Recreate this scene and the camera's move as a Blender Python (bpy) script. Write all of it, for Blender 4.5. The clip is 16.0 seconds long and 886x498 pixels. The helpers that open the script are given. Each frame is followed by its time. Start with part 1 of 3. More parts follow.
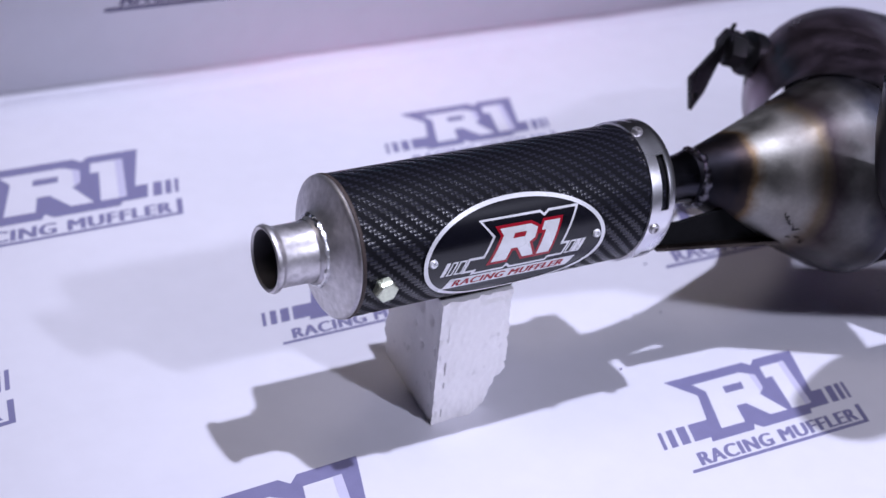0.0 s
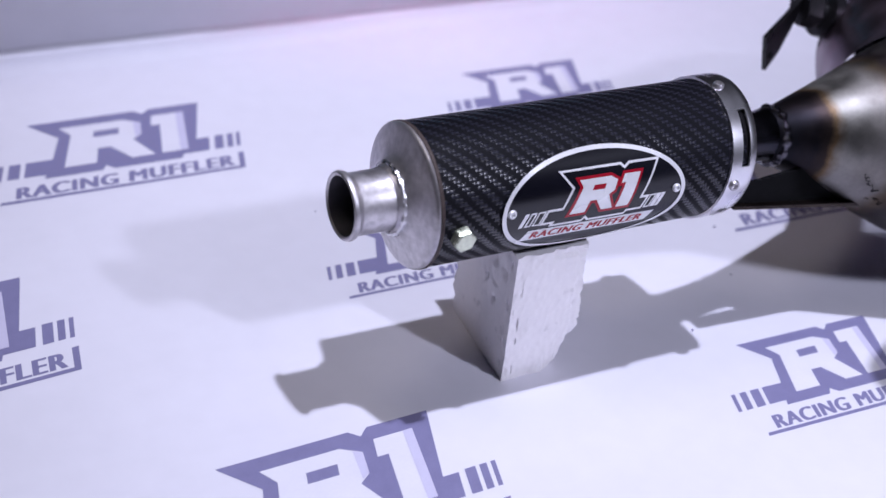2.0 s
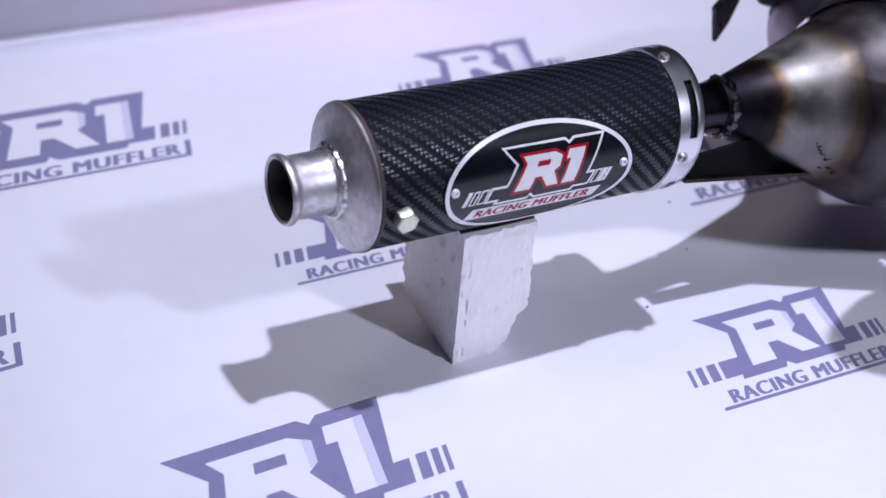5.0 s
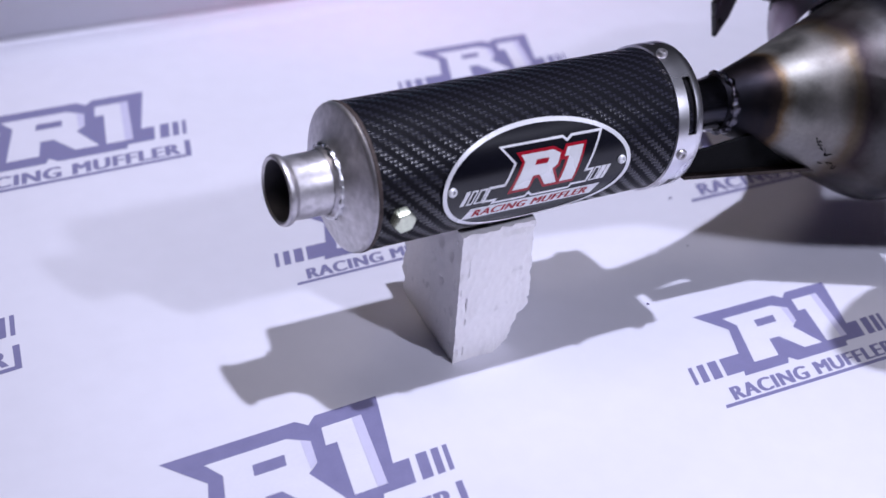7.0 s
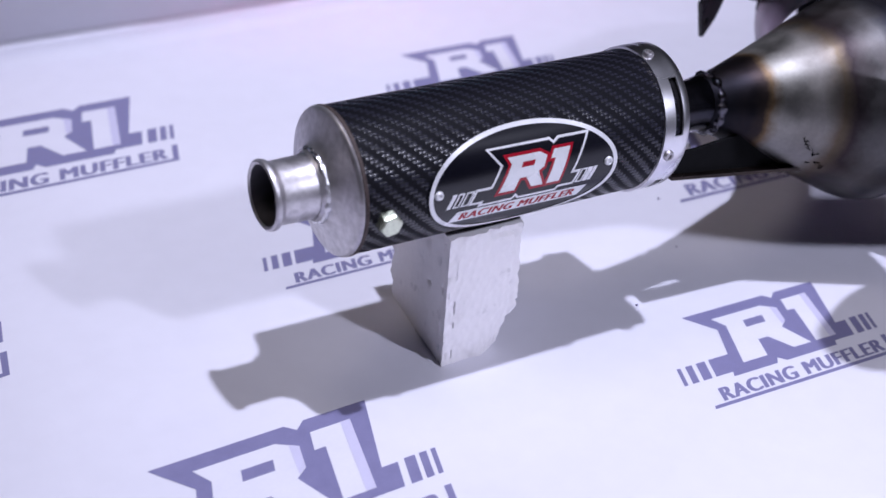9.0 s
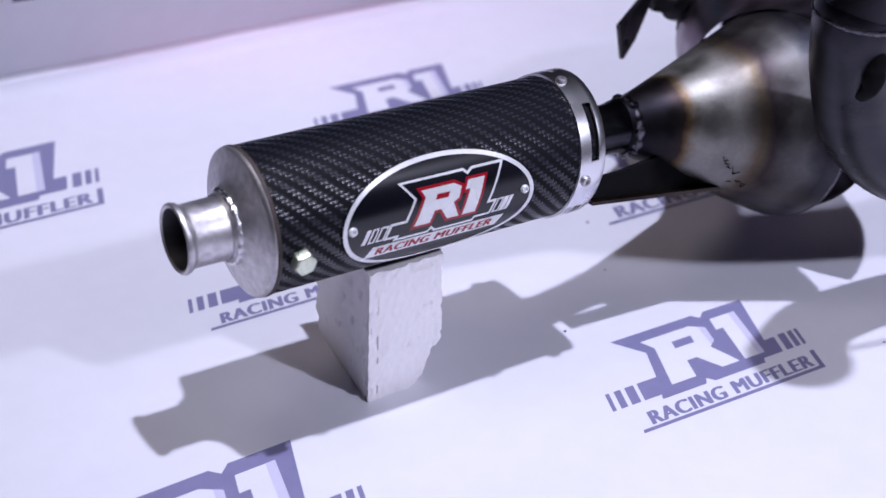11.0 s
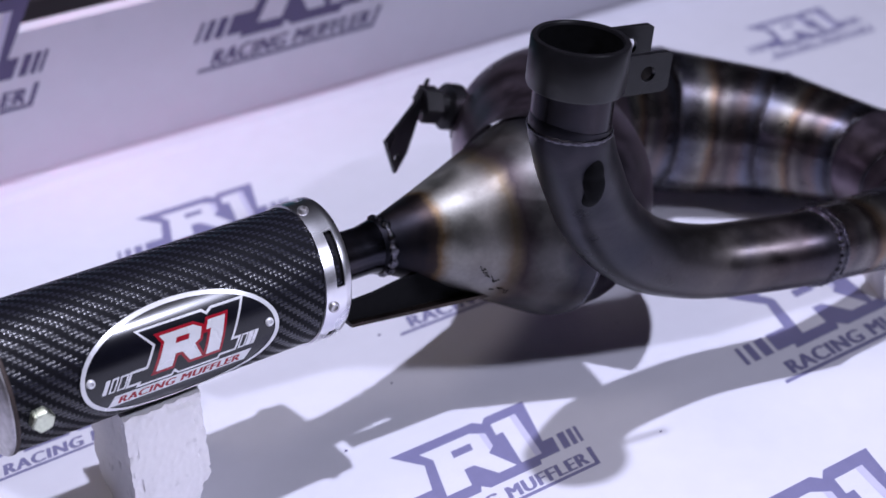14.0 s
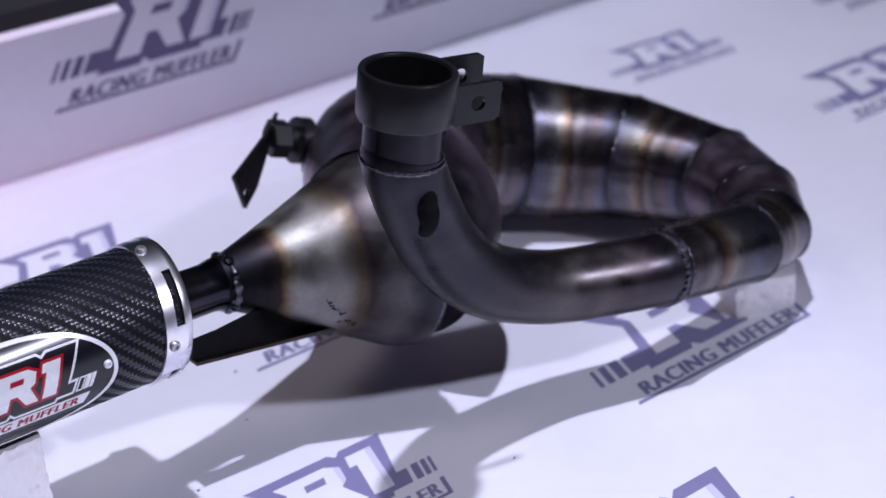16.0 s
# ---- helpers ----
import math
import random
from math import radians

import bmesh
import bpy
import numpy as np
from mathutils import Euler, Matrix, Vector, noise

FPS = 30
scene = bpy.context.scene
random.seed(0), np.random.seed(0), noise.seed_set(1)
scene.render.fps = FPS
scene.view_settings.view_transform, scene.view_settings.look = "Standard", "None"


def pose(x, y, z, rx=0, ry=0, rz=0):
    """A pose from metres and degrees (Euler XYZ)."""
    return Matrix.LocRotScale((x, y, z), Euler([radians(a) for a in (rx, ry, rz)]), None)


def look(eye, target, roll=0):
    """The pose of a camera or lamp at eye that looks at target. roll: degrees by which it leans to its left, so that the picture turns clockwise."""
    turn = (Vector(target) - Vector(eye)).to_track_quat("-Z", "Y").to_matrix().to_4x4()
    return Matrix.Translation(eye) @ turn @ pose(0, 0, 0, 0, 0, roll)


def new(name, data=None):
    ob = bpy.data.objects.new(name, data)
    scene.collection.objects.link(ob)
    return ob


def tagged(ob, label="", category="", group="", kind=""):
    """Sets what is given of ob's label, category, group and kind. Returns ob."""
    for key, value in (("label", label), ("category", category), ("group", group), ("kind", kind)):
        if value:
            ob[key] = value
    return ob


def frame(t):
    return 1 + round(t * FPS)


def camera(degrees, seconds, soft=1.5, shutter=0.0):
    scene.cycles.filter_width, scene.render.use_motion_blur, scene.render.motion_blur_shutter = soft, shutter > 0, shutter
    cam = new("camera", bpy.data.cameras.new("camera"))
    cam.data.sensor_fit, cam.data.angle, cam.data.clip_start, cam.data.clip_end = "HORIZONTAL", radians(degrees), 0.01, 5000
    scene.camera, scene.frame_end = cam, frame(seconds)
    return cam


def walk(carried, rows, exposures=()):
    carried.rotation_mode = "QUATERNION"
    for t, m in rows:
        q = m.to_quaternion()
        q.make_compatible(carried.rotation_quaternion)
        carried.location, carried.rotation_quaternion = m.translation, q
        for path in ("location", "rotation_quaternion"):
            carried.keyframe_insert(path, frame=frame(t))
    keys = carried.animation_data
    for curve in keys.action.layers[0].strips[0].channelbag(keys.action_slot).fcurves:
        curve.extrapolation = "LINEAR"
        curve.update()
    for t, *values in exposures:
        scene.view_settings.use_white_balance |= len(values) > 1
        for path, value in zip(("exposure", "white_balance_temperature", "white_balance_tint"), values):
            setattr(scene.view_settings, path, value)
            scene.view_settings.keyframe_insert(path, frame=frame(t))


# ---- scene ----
# ---- camera ----
cam = camera(31.0, 16.0, soft=1.5)
PATH = [
    (0, (-0.4604, -0.4815, 0.5005), (-0.0084, 0.2519, -0.0074), 5.98),
    (0.5, (-0.4724, -0.4797, 0.4961), (-0.0283, 0.2581, -0.0124), 5.95),
    (1, (-0.4789, -0.4756, 0.4895), (-0.0385, 0.2584, -0.0274), 6.26),
    (1.5, (-0.4789, -0.4695, 0.4810), (-0.0414, 0.2661, -0.0362), 6.42),
    (2, (-0.4788, -0.4663, 0.4765), (-0.0412, 0.2690, -0.0409), 6.60),
    (2.5, (-0.4770, -0.4635, 0.4715), (-0.0434, 0.2703, -0.0515), 6.51),
    (3, (-0.4711, -0.4629, 0.4681), (-0.0372, 0.2697, -0.0563), 6.29),
    (3.5, (-0.4618, -0.4655, 0.4685), (-0.0174, 0.2632, -0.0525), 5.88),
    (4, (-0.4588, -0.4651, 0.4676), (-0.0126, 0.2618, -0.0545), 5.61),
    (6.5, (-0.4544, -0.4655, 0.4678), (-0.0108, 0.2618, -0.0559), 4.82),
    (7, (-0.4520, -0.4651, 0.4689), (-0.0110, 0.2621, -0.0571), 4.65),
    (7.5, (-0.4505, -0.4660, 0.4686), (-0.0089, 0.2618, -0.0560), 4.54),
    (8, (-0.4495, -0.4653, 0.4692), (-0.0077, 0.2614, -0.0568), 4.43),
    (10.5, (-0.4384, -0.4662, 0.4699), (0.0185, 0.2575, -0.0473), 3.21),
    (11, (-0.4229, -0.4727, 0.4736), (0.0388, 0.2510, -0.0394), 2.42),
    (11.5, (-0.4143, -0.4803, 0.4774), (0.0399, 0.2487, -0.0346), 1.61),
    (12, (-0.3986, -0.4865, 0.4751), (0.0457, 0.2494, -0.0358), 0.67),
    (12.5, (-0.3788, -0.4959, 0.4794), (0.0714, 0.2351, -0.0334), 0.11),
    (13, (-0.3619, -0.5085, 0.4903), (0.0863, 0.2298, -0.0136), -1.25),
    (13.5, (-0.3477, -0.5194, 0.4987), (0.1214, 0.2200, 0.0159), -1.68),
    (14, (-0.3317, -0.5291, 0.5047), (0.1586, 0.2017, 0.0297), -2.19),
    (14.5, (-0.3214, -0.5359, 0.5043), (0.1818, 0.1884, 0.0330), -2.59),
    (15, (-0.3093, -0.5407, 0.5029), (0.2124, 0.1703, 0.0315), -2.64),
    (15.5, (-0.3016, -0.5473, 0.5029), (0.2320, 0.1576, 0.0356), -2.73),
    (16, (-0.3006, -0.5503, 0.5054), (0.2370, 0.1551, 0.0435), -2.54),
]
cam.data.dof.use_dof = True
cam.data.dof.focus_distance = 0.78
cam.data.dof.aperture_fstop = 7.0
walk(cam, [(t, look(eye, target, roll)) for t, eye, target, roll in PATH])

# ---- light ----
U = 0.0873  # metres per banner unit; all plan numbers below are in banner units


def P(x, y, z):
    return Vector((x * U, y * U, z * U))


world = bpy.data.worlds.new("hall_world")
scene.world = world
world.use_nodes = True
world.node_tree.nodes["Background"].inputs[0].default_value = (0.64, 0.57, 0.66, 1)
world.node_tree.nodes["Background"].inputs[1].default_value = 0.09


def lamp(name, kind, eye, target, energy, size, colour):
    data = bpy.data.lights.new(name, kind)
    data.energy, data.color = energy, colour
    if kind == "SPOT":
        data.spot_size, data.spot_blend, data.shadow_soft_size = radians(size[0]), size[1], size[2]
    elif kind == "AREA":
        data.shape, data.size = "DISK", size
    ob = new(name, data)
    ob.matrix_world = look(P(*eye), P(*target))
    return ob


COOL = (0.775, 0.795, 1.03)
WARM = (1.0, 0.90, 0.91)
lamp("key_spot", "SPOT", (0.76, -0.49, 22), (3.0, 0.5, 0), 137, (60, 0.75, 0.028), COOL)
lamp("front_spot", "SPOT", (14, -33, 30), (1.2, -0.9, 0), 400, (13.2, 0.9, 0.11), COOL)
# two unseen warm fills, added to lift the umbra and tint it
lamp("warm_fill", "AREA", (4, -13, 20), (1, 1, 0), 1.2, 0.9, WARM)
lamp("warm_fill", "AREA", (-9, 5, 22), (1, 1, 0), 5.0, 0.6, WARM)
# unseen pink spot, added only to tint the raised banner wall
lamp("pink_wall_spot", "SPOT", (-4, 2.8, 7), (0.9, 6.9, 1.3), 5.0, (42, 1.0, 0.02), (1.0, 0.25, 0.55))

# ---- materials ----


def shader(name, build):
    m = bpy.data.materials.new(name)
    m.use_nodes = True
    nt = m.node_tree
    build(nt, nt.nodes["Principled BSDF"])
    return m


def plain(name, colour, rough=0.5, metal=0.0, grain=0.04, scale=200.0, bump=0.05, coat=0.0, stain=0.0, spec=0.5):
    def build(nt, b):
        tc = nt.nodes.new("ShaderNodeTexCoord")
        n1 = nt.nodes.new("ShaderNodeTexNoise")
        n1.inputs["Scale"].default_value = scale
        n1.inputs["Detail"].default_value = 6
        n2 = nt.nodes.new("ShaderNodeTexNoise")
        n2.inputs["Scale"].default_value = scale * 0.1
        mixf = nt.nodes.new("ShaderNodeMath")
        mixf.operation = "ADD"
        mp = nt.nodes.new("ShaderNodeMapRange")
        mp.inputs["From Min"].default_value, mp.inputs["From Max"].default_value = 0.6, 1.4
        mp.inputs["To Min"].default_value, mp.inputs["To Max"].default_value = 1 - grain * 2, 1 + grain
        hsv = nt.nodes.new("ShaderNodeHueSaturation")
        hsv.inputs["Color"].default_value = (*colour, 1)
        bp = nt.nodes.new("ShaderNodeBump")
        bp.inputs["Strength"].default_value = bump
        bp.inputs["Distance"].default_value = 0.001
        for n in (n1, n2):
            nt.links.new(tc.outputs["Object"], n.inputs["Vector"])
        nt.links.new(n1.outputs["Fac"], mixf.inputs[0])
        nt.links.new(n2.outputs["Fac"], mixf.inputs[1])
        nt.links.new(mixf.outputs[0], mp.inputs["Value"])
        nt.links.new(mp.outputs[0], hsv.inputs["Value"])
        nt.links.new(hsv.outputs[0], b.inputs["Base Color"])
        if stain:
            # sparse grey smudges
            n3 = nt.nodes.new("ShaderNodeTexNoise")
            n3.inputs["Scale"].default_value, n3.inputs["Detail"].default_value = 110, 3
            nt.links.new(tc.outputs["Object"], n3.inputs["Vector"])
            dirt = nt.nodes.new("ShaderNodeMapRange")
            dirt.inputs["From Min"].default_value, dirt.inputs["From Max"].default_value = 0.64, 0.74
            dirt.inputs["To Max"].default_value = stain
            nt.links.new(n3.outputs["Fac"], dirt.inputs["Value"])
            mx = nt.nodes.new("ShaderNodeMix")
            mx.data_type = "RGBA"
            mx.inputs[7].default_value = (0.22, 0.21, 0.23, 1)
            nt.links.new(dirt.outputs[0], mx.inputs[0])
            nt.links.new(hsv.outputs[0], mx.inputs[6])
            nt.links.new(mx.outputs[2], b.inputs["Base Color"])
        nt.links.new(n1.outputs["Fac"], bp.inputs["Height"])
        nt.links.new(bp.outputs[0], b.inputs["Normal"])
        rr = nt.nodes.new("ShaderNodeMapRange")
        rr.inputs["From Min"].default_value, rr.inputs["From Max"].default_value = 0.3, 0.7
        rr.inputs["To Min"].default_value, rr.inputs["To Max"].default_value = rough * 0.8, min(1, rough * 1.25)
        nt.links.new(n2.outputs["Fac"], rr.inputs["Value"])
        nt.links.new(rr.outputs[0], b.inputs["Roughness"])
        b.inputs["Metallic"].default_value = metal
        b.inputs["Coat Weight"].default_value = coat
        b.inputs["Specular IOR Level"].default_value = spec
        b.inputs["Coat Roughness"].default_value = 0.08
    return shader(name, build)


M_vinyl = plain("banner_vinyl", (0.75, 0.74, 0.81), 0.42, 0, 0.02, 60, 0.03)
M_ink = plain("banner_ink", (0.215, 0.205, 0.36), 0.45, 0, 0.06, 160, 0.03)
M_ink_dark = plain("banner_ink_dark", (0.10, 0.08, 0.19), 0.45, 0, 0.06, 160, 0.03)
M_ink_pale = plain("banner_ink_pale", (0.60, 0.58, 0.74), 0.45, 0, 0.03, 160, 0.03)
M_foam = plain("white_foam", (0.91, 0.88, 0.90), 0.9, 0, 0.025, 420, 0.12, stain=0.22)
M_alu = plain("cast_aluminium", (0.62, 0.595, 0.615), 0.40, 0.92, 0.22, 240, 0.25, stain=0.35)
M_weld_alu = plain("aluminium_weld", (0.74, 0.73, 0.75), 0.30, 1.0, 0.15, 500, 0.4)
M_chrome = plain("polished_steel", (0.86, 0.85, 0.88), 0.26, 1.0, 0.03, 120, 0.02)
M_zinc = plain("zinc_bolt", (0.62, 0.66, 0.52), 0.3, 0.9, 0.15, 400, 0.2)
M_black = plain("black_steel", (0.008, 0.0075, 0.009), 0.29, 0.0, 0.3, 160, 0.12, spec=0.36)
M_bore = plain("grey_bore", (0.050, 0.045, 0.058), 0.55, 0.0, 0.25, 120, 0.2)
# matt black for the collar bore, stay plate, spring hook and pen strokes
M_matt_black = plain("matt_black", (0.005, 0.005, 0.006), 0.8, 0.0, 0.2, 200, 0.2, spec=0.1)
M_weld = plain("steel_weld", (0.13, 0.125, 0.15), 0.16, 1.0, 0.4, 900, 0.7)
M_plate_black = plain("plaque_black", (0.005, 0.005, 0.009), 0.2, 0, 0.1, 90, 0.01)
M_plate_white = plain("plaque_white", (0.78, 0.78, 0.80), 0.28, 0.2, 0.04, 300, 0.03)
M_plate_red = plain("plaque_red", (0.33, 0.007, 0.020), 0.25, 0, 0.06, 300, 0.03)
M_hall_dark = plain("dark_hall", (0.012, 0.012, 0.014), 0.9, 0, 0.2, 4, 0.0)
M_teal = plain("teal_cloth", (0.05, 0.36, 0.40), 0.8, 0, 0.1, 40, 0.05)


def math_node(nt, op, a, b=None):
    n = nt.nodes.new("ShaderNodeMath")
    n.operation = op
    for i, v in enumerate((a, b)):
        if v is None:
            continue
        if isinstance(v, (int, float)):
            n.inputs[i].default_value = v
        else:
            nt.links.new(v, n.inputs[i])
    return n.outputs[0]


def carbon(nt, b):
    """Two-by-two twill wound round the local x axis."""
    tow = 0.0021
    tc = nt.nodes.new("ShaderNodeTexCoord")
    xyz = nt.nodes.new("ShaderNodeSeparateXYZ")
    wob = nt.nodes.new("ShaderNodeTexNoise")
    wob.inputs["Scale"].default_value = 45
    nt.links.new(tc.outputs["Object"], wob.inputs["Vector"])
    nt.links.new(tc.outputs["Object"], xyz.inputs[0])
    shift = math_node(nt, "MULTIPLY", math_node(nt, "SUBTRACT", wob.outputs["Fac"], 0.5), 0.9)
    arc = math_node(nt, "MULTIPLY", math_node(nt, "ARCTAN2", xyz.outputs[2], math_node(nt, "MULTIPLY", xyz.outputs[1], -1.0)), 0.035 / tow)
    u = math_node(nt, "ADD", math_node(nt, "DIVIDE", xyz.outputs[0], tow), math_node(nt, "ADD", shift, 400.0))
    v = math_node(nt, "ADD", math_node(nt, "ADD", arc, shift), 400.0)
    i, j = math_node(nt, "FLOOR", u), math_node(nt, "FLOOR", v)
    over = math_node(nt, "LESS_THAN", math_node(nt, "MODULO", math_node(nt, "ADD", i, j), 4.0), 1.5)
    fu, fv = math_node(nt, "FRACT", u), math_node(nt, "FRACT", v)
    hump_v = math_node(nt, "SINE", math_node(nt, "MULTIPLY", fv, math.pi))
    hump_u = math_node(nt, "SINE", math_node(nt, "MULTIPLY", fu, math.pi))
    mix = nt.nodes.new("ShaderNodeMix")
    nt.links.new(over, mix.inputs[0])
    nt.links.new(hump_u, mix.inputs[2])
    nt.links.new(hump_v, mix.inputs[3])
    dome = math_node(nt, "MULTIPLY", hump_u, hump_v)
    crimp = math_node(nt, "ADD", math_node(nt, "MULTIPLY", mix.outputs[0], 0.45), math_node(nt, "MULTIPLY", dome, 0.55))
    high = math_node(nt, "MULTIPLY", crimp, math_node(nt, "ADD", math_node(nt, "MULTIPLY", over, 0.94), 0.06))
    ramp = nt.nodes.new("ShaderNodeMapRange")
    ramp.inputs["To Min"].default_value, ramp.inputs["To Max"].default_value = 0.0045, 0.022
    nt.links.new(high, ramp.inputs["Value"])
    rgb = nt.nodes.new("ShaderNodeCombineColor")
    for k in range(2):
        nt.links.new(ramp.outputs[0], rgb.inputs[k])
    nt.links.new(math_node(nt, "MULTIPLY", ramp.outputs[0], 1.5), rgb.inputs[2])
    nt.links.new(rgb.outputs[0], b.inputs["Base Color"])
    bp = nt.nodes.new("ShaderNodeBump")
    bp.inputs["Strength"].default_value, bp.inputs["Distance"].default_value = 0.3, 0.00045
    nt.links.new(high, bp.inputs["Height"])
    nt.links.new(bp.outputs[0], b.inputs["Normal"])
    rr = nt.nodes.new("ShaderNodeMapRange")
    rr.inputs["To Min"].default_value, rr.inputs["To Max"].default_value = 0.55, 0.27
    nt.links.new(over, rr.inputs["Value"])
    nt.links.new(rr.outputs[0], b.inputs["Roughness"])
    sp = nt.nodes.new("ShaderNodeMapRange")
    sp.inputs["To Min"].default_value, sp.inputs["To Max"].default_value = 0.10, 0.42
    nt.links.new(over, sp.inputs["Value"])
    nt.links.new(sp.outputs[0], b.inputs["Specular IOR Level"])


M_carbon = shader("carbon_twill", carbon)


def tinted(name, stops, rough=0.3, vary=0.0, patina=0.45, film=(0.060, 0.040, 0.036)):
    """Steel whose heat tint runs along the piece (u of its map), broken up by noise."""
    def build(nt, b):
        uv = nt.nodes.new("ShaderNodeUVMap")
        uv.uv_map = "run"
        sep = nt.nodes.new("ShaderNodeSeparateXYZ")
        nt.links.new(uv.outputs[0], sep.inputs[0])
        tc = nt.nodes.new("ShaderNodeTexCoord")
        n1 = nt.nodes.new("ShaderNodeTexNoise")
        n1.inputs["Scale"].default_value, n1.inputs["Detail"].default_value = 55, 5
        n2 = nt.nodes.new("ShaderNodeTexNoise")
        n2.inputs["Scale"].default_value, n2.inputs["Detail"].default_value = 420, 6
        for n in (n1, n2):
            nt.links.new(tc.outputs["Object"], n.inputs["Vector"])
        wob = math_node(nt, "MULTIPLY", math_node(nt, "SUBTRACT", n1.outputs["Fac"], 0.5), 0.14)
        ramp = nt.nodes.new("ShaderNodeValToRGB")
        els = ramp.color_ramp.elements
        while len(els) < len(stops):
            els.new(0.5)
        for e, (p, c) in zip(els, stops):
            e.position, e.color = p, (*c, 1)
        info = nt.nodes.new("ShaderNodeObjectInfo")
        slip = math_node(nt, "MULTIPLY", math_node(nt, "SUBTRACT", info.outputs["Random"], 0.5), vary)
        nt.links.new(math_node(nt, "ADD", math_node(nt, "ADD", sep.outputs[0], wob), slip), ramp.inputs[0])
        hsv = nt.nodes.new("ShaderNodeHueSaturation")
        mp = nt.nodes.new("ShaderNodeMapRange")
        mp.inputs["From Min"].default_value, mp.inputs["From Max"].default_value = 0.25, 0.75
        mp.inputs["To Min"].default_value, mp.inputs["To Max"].default_value = 0.50, 1.12
        nt.links.new(math_node(nt, "ADD", math_node(nt, "MULTIPLY", n1.outputs["Fac"], 0.8), math_node(nt, "MULTIPLY", n2.outputs["Fac"], 0.2)), mp.inputs["Value"])
        nt.links.new(mp.outputs[0], hsv.inputs["Value"])
        nt.links.new(ramp.outputs[0], hsv.inputs["Color"])
        n3 = nt.nodes.new("ShaderNodeTexNoise")
        n3.inputs["Scale"].default_value, n3.inputs["Detail"].default_value, n3.inputs["Distortion"].default_value = 24, 8, 0.8
        nt.links.new(tc.outputs["Object"], n3.inputs["Vector"])
        smear = nt.nodes.new("ShaderNodeMapRange")
        smear.inputs["From Min"].default_value, smear.inputs["From Max"].default_value = 0.42, 0.68
        smear.inputs["To Max"].default_value = patina
        nt.links.new(n3.outputs["Fac"], smear.inputs["Value"])
        mx = nt.nodes.new("ShaderNodeMix")
        mx.data_type = "RGBA"
        mx.inputs[7].default_value = (*film, 1)
        nt.links.new(smear.outputs[0], mx.inputs[0])
        nt.links.new(hsv.outputs[0], mx.inputs[6])
        nt.links.new(mx.outputs[2], b.inputs["Base Color"])
        b.inputs["Metallic"].default_value = 0.95
        rr = nt.nodes.new("ShaderNodeMapRange")
        rr.inputs["From Min"].default_value, rr.inputs["From Max"].default_value = 0.3, 0.7
        rr.inputs["To Min"].default_value, rr.inputs["To Max"].default_value = rough * 0.75, rough * 1.3
        nt.links.new(n1.outputs["Fac"], rr.inputs["Value"])
        nt.links.new(rr.outputs[0], b.inputs["Roughness"])
        bp = nt.nodes.new("ShaderNodeBump")
        bp.inputs["Strength"].default_value, bp.inputs["Distance"].default_value = 0.06, 0.0006
        nt.links.new(math_node(nt, "ADD", n2.outputs["Fac"], n1.outputs["Fac"]), bp.inputs["Height"])
        nt.links.new(bp.outputs[0], b.inputs["Normal"])
    return shader(name, build)


STEEL, GOLD, BROWN, BLUE, DARK = (0.40, 0.39, 0.38), (0.30, 0.21, 0.12), (0.13, 0.085, 0.075), (0.10, 0.105, 0.15), (0.06, 0.06, 0.075)
M_cone = tinted("cone_steel", [(0.0, (0.013, 0.013, 0.018)), (0.17, (0.016, 0.016, 0.022)), (0.235, (0.040, 0.030, 0.028)), (0.265, (0.17, 0.115, 0.065)), (0.31, (0.31, 0.30, 0.275)), (0.50, (0.30, 0.285, 0.265)), (0.58, (0.13, 0.10, 0.07)), (0.64, (0.045, 0.035, 0.038)), (0.72, (0.10, 0.095, 0.095)), (0.80, (0.13, 0.125, 0.125)), (0.88, (0.035, 0.037, 0.05)), (1.0, DARK)], 0.47, 0.0, 0.35)
M_bend = tinted("bend_steel", [(0.0, (0.08, 0.08, 0.10)), (0.10, (0.12, 0.125, 0.17)), (0.25, (0.15, 0.145, 0.16)), (0.36, (0.27, 0.255, 0.235)), (0.44, (0.24, 0.165, 0.115)), (0.50, (0.09, 0.068, 0.068)), (0.58, (0.21, 0.19, 0.185)), (0.68, (0.10, 0.09, 0.10)), (0.8, (0.16, 0.125, 0.13)), (0.92, (0.12, 0.125, 0.17)), (1.0, (0.05, 0.05, 0.065))], 0.27, 0.3)
# the flange's brown is a reflection put into the base colour
M_stay = plain("stay_steel", (0.060, 0.046, 0.040), 0.30, 0.9, 0.45, 60, 0.15)
M_purple = tinted("violet_steel", [(0.0, (0.08, 0.075, 0.095)), (0.15, (0.22, 0.17, 0.22)), (0.5, (0.24, 0.185, 0.23)), (0.85, (0.19, 0.145, 0.185)), (1.0, (0.08, 0.075, 0.095))], 0.36)
M_header = tinted("header_steel", [(0.0, (0.05, 0.05, 0.07)), (0.10, (0.07, 0.055, 0.06)), (0.30, (0.13, 0.115, 0.11)), (0.42, (0.08, 0.072, 0.075)), (0.6, (0.04, 0.04, 0.05)), (1.0, (0.018, 0.018, 0.024))], 0.34, 0.0, 0.7, (0.052, 0.047, 0.056))
M_stinger = tinted("stinger_steel", [(0.0, (0.025, 0.025, 0.033)), (0.4, (0.045, 0.045, 0.058)), (1.0, (0.028, 0.028, 0.038))], 0.2, 0.0, 0.3)

# ---- mesh helpers ----


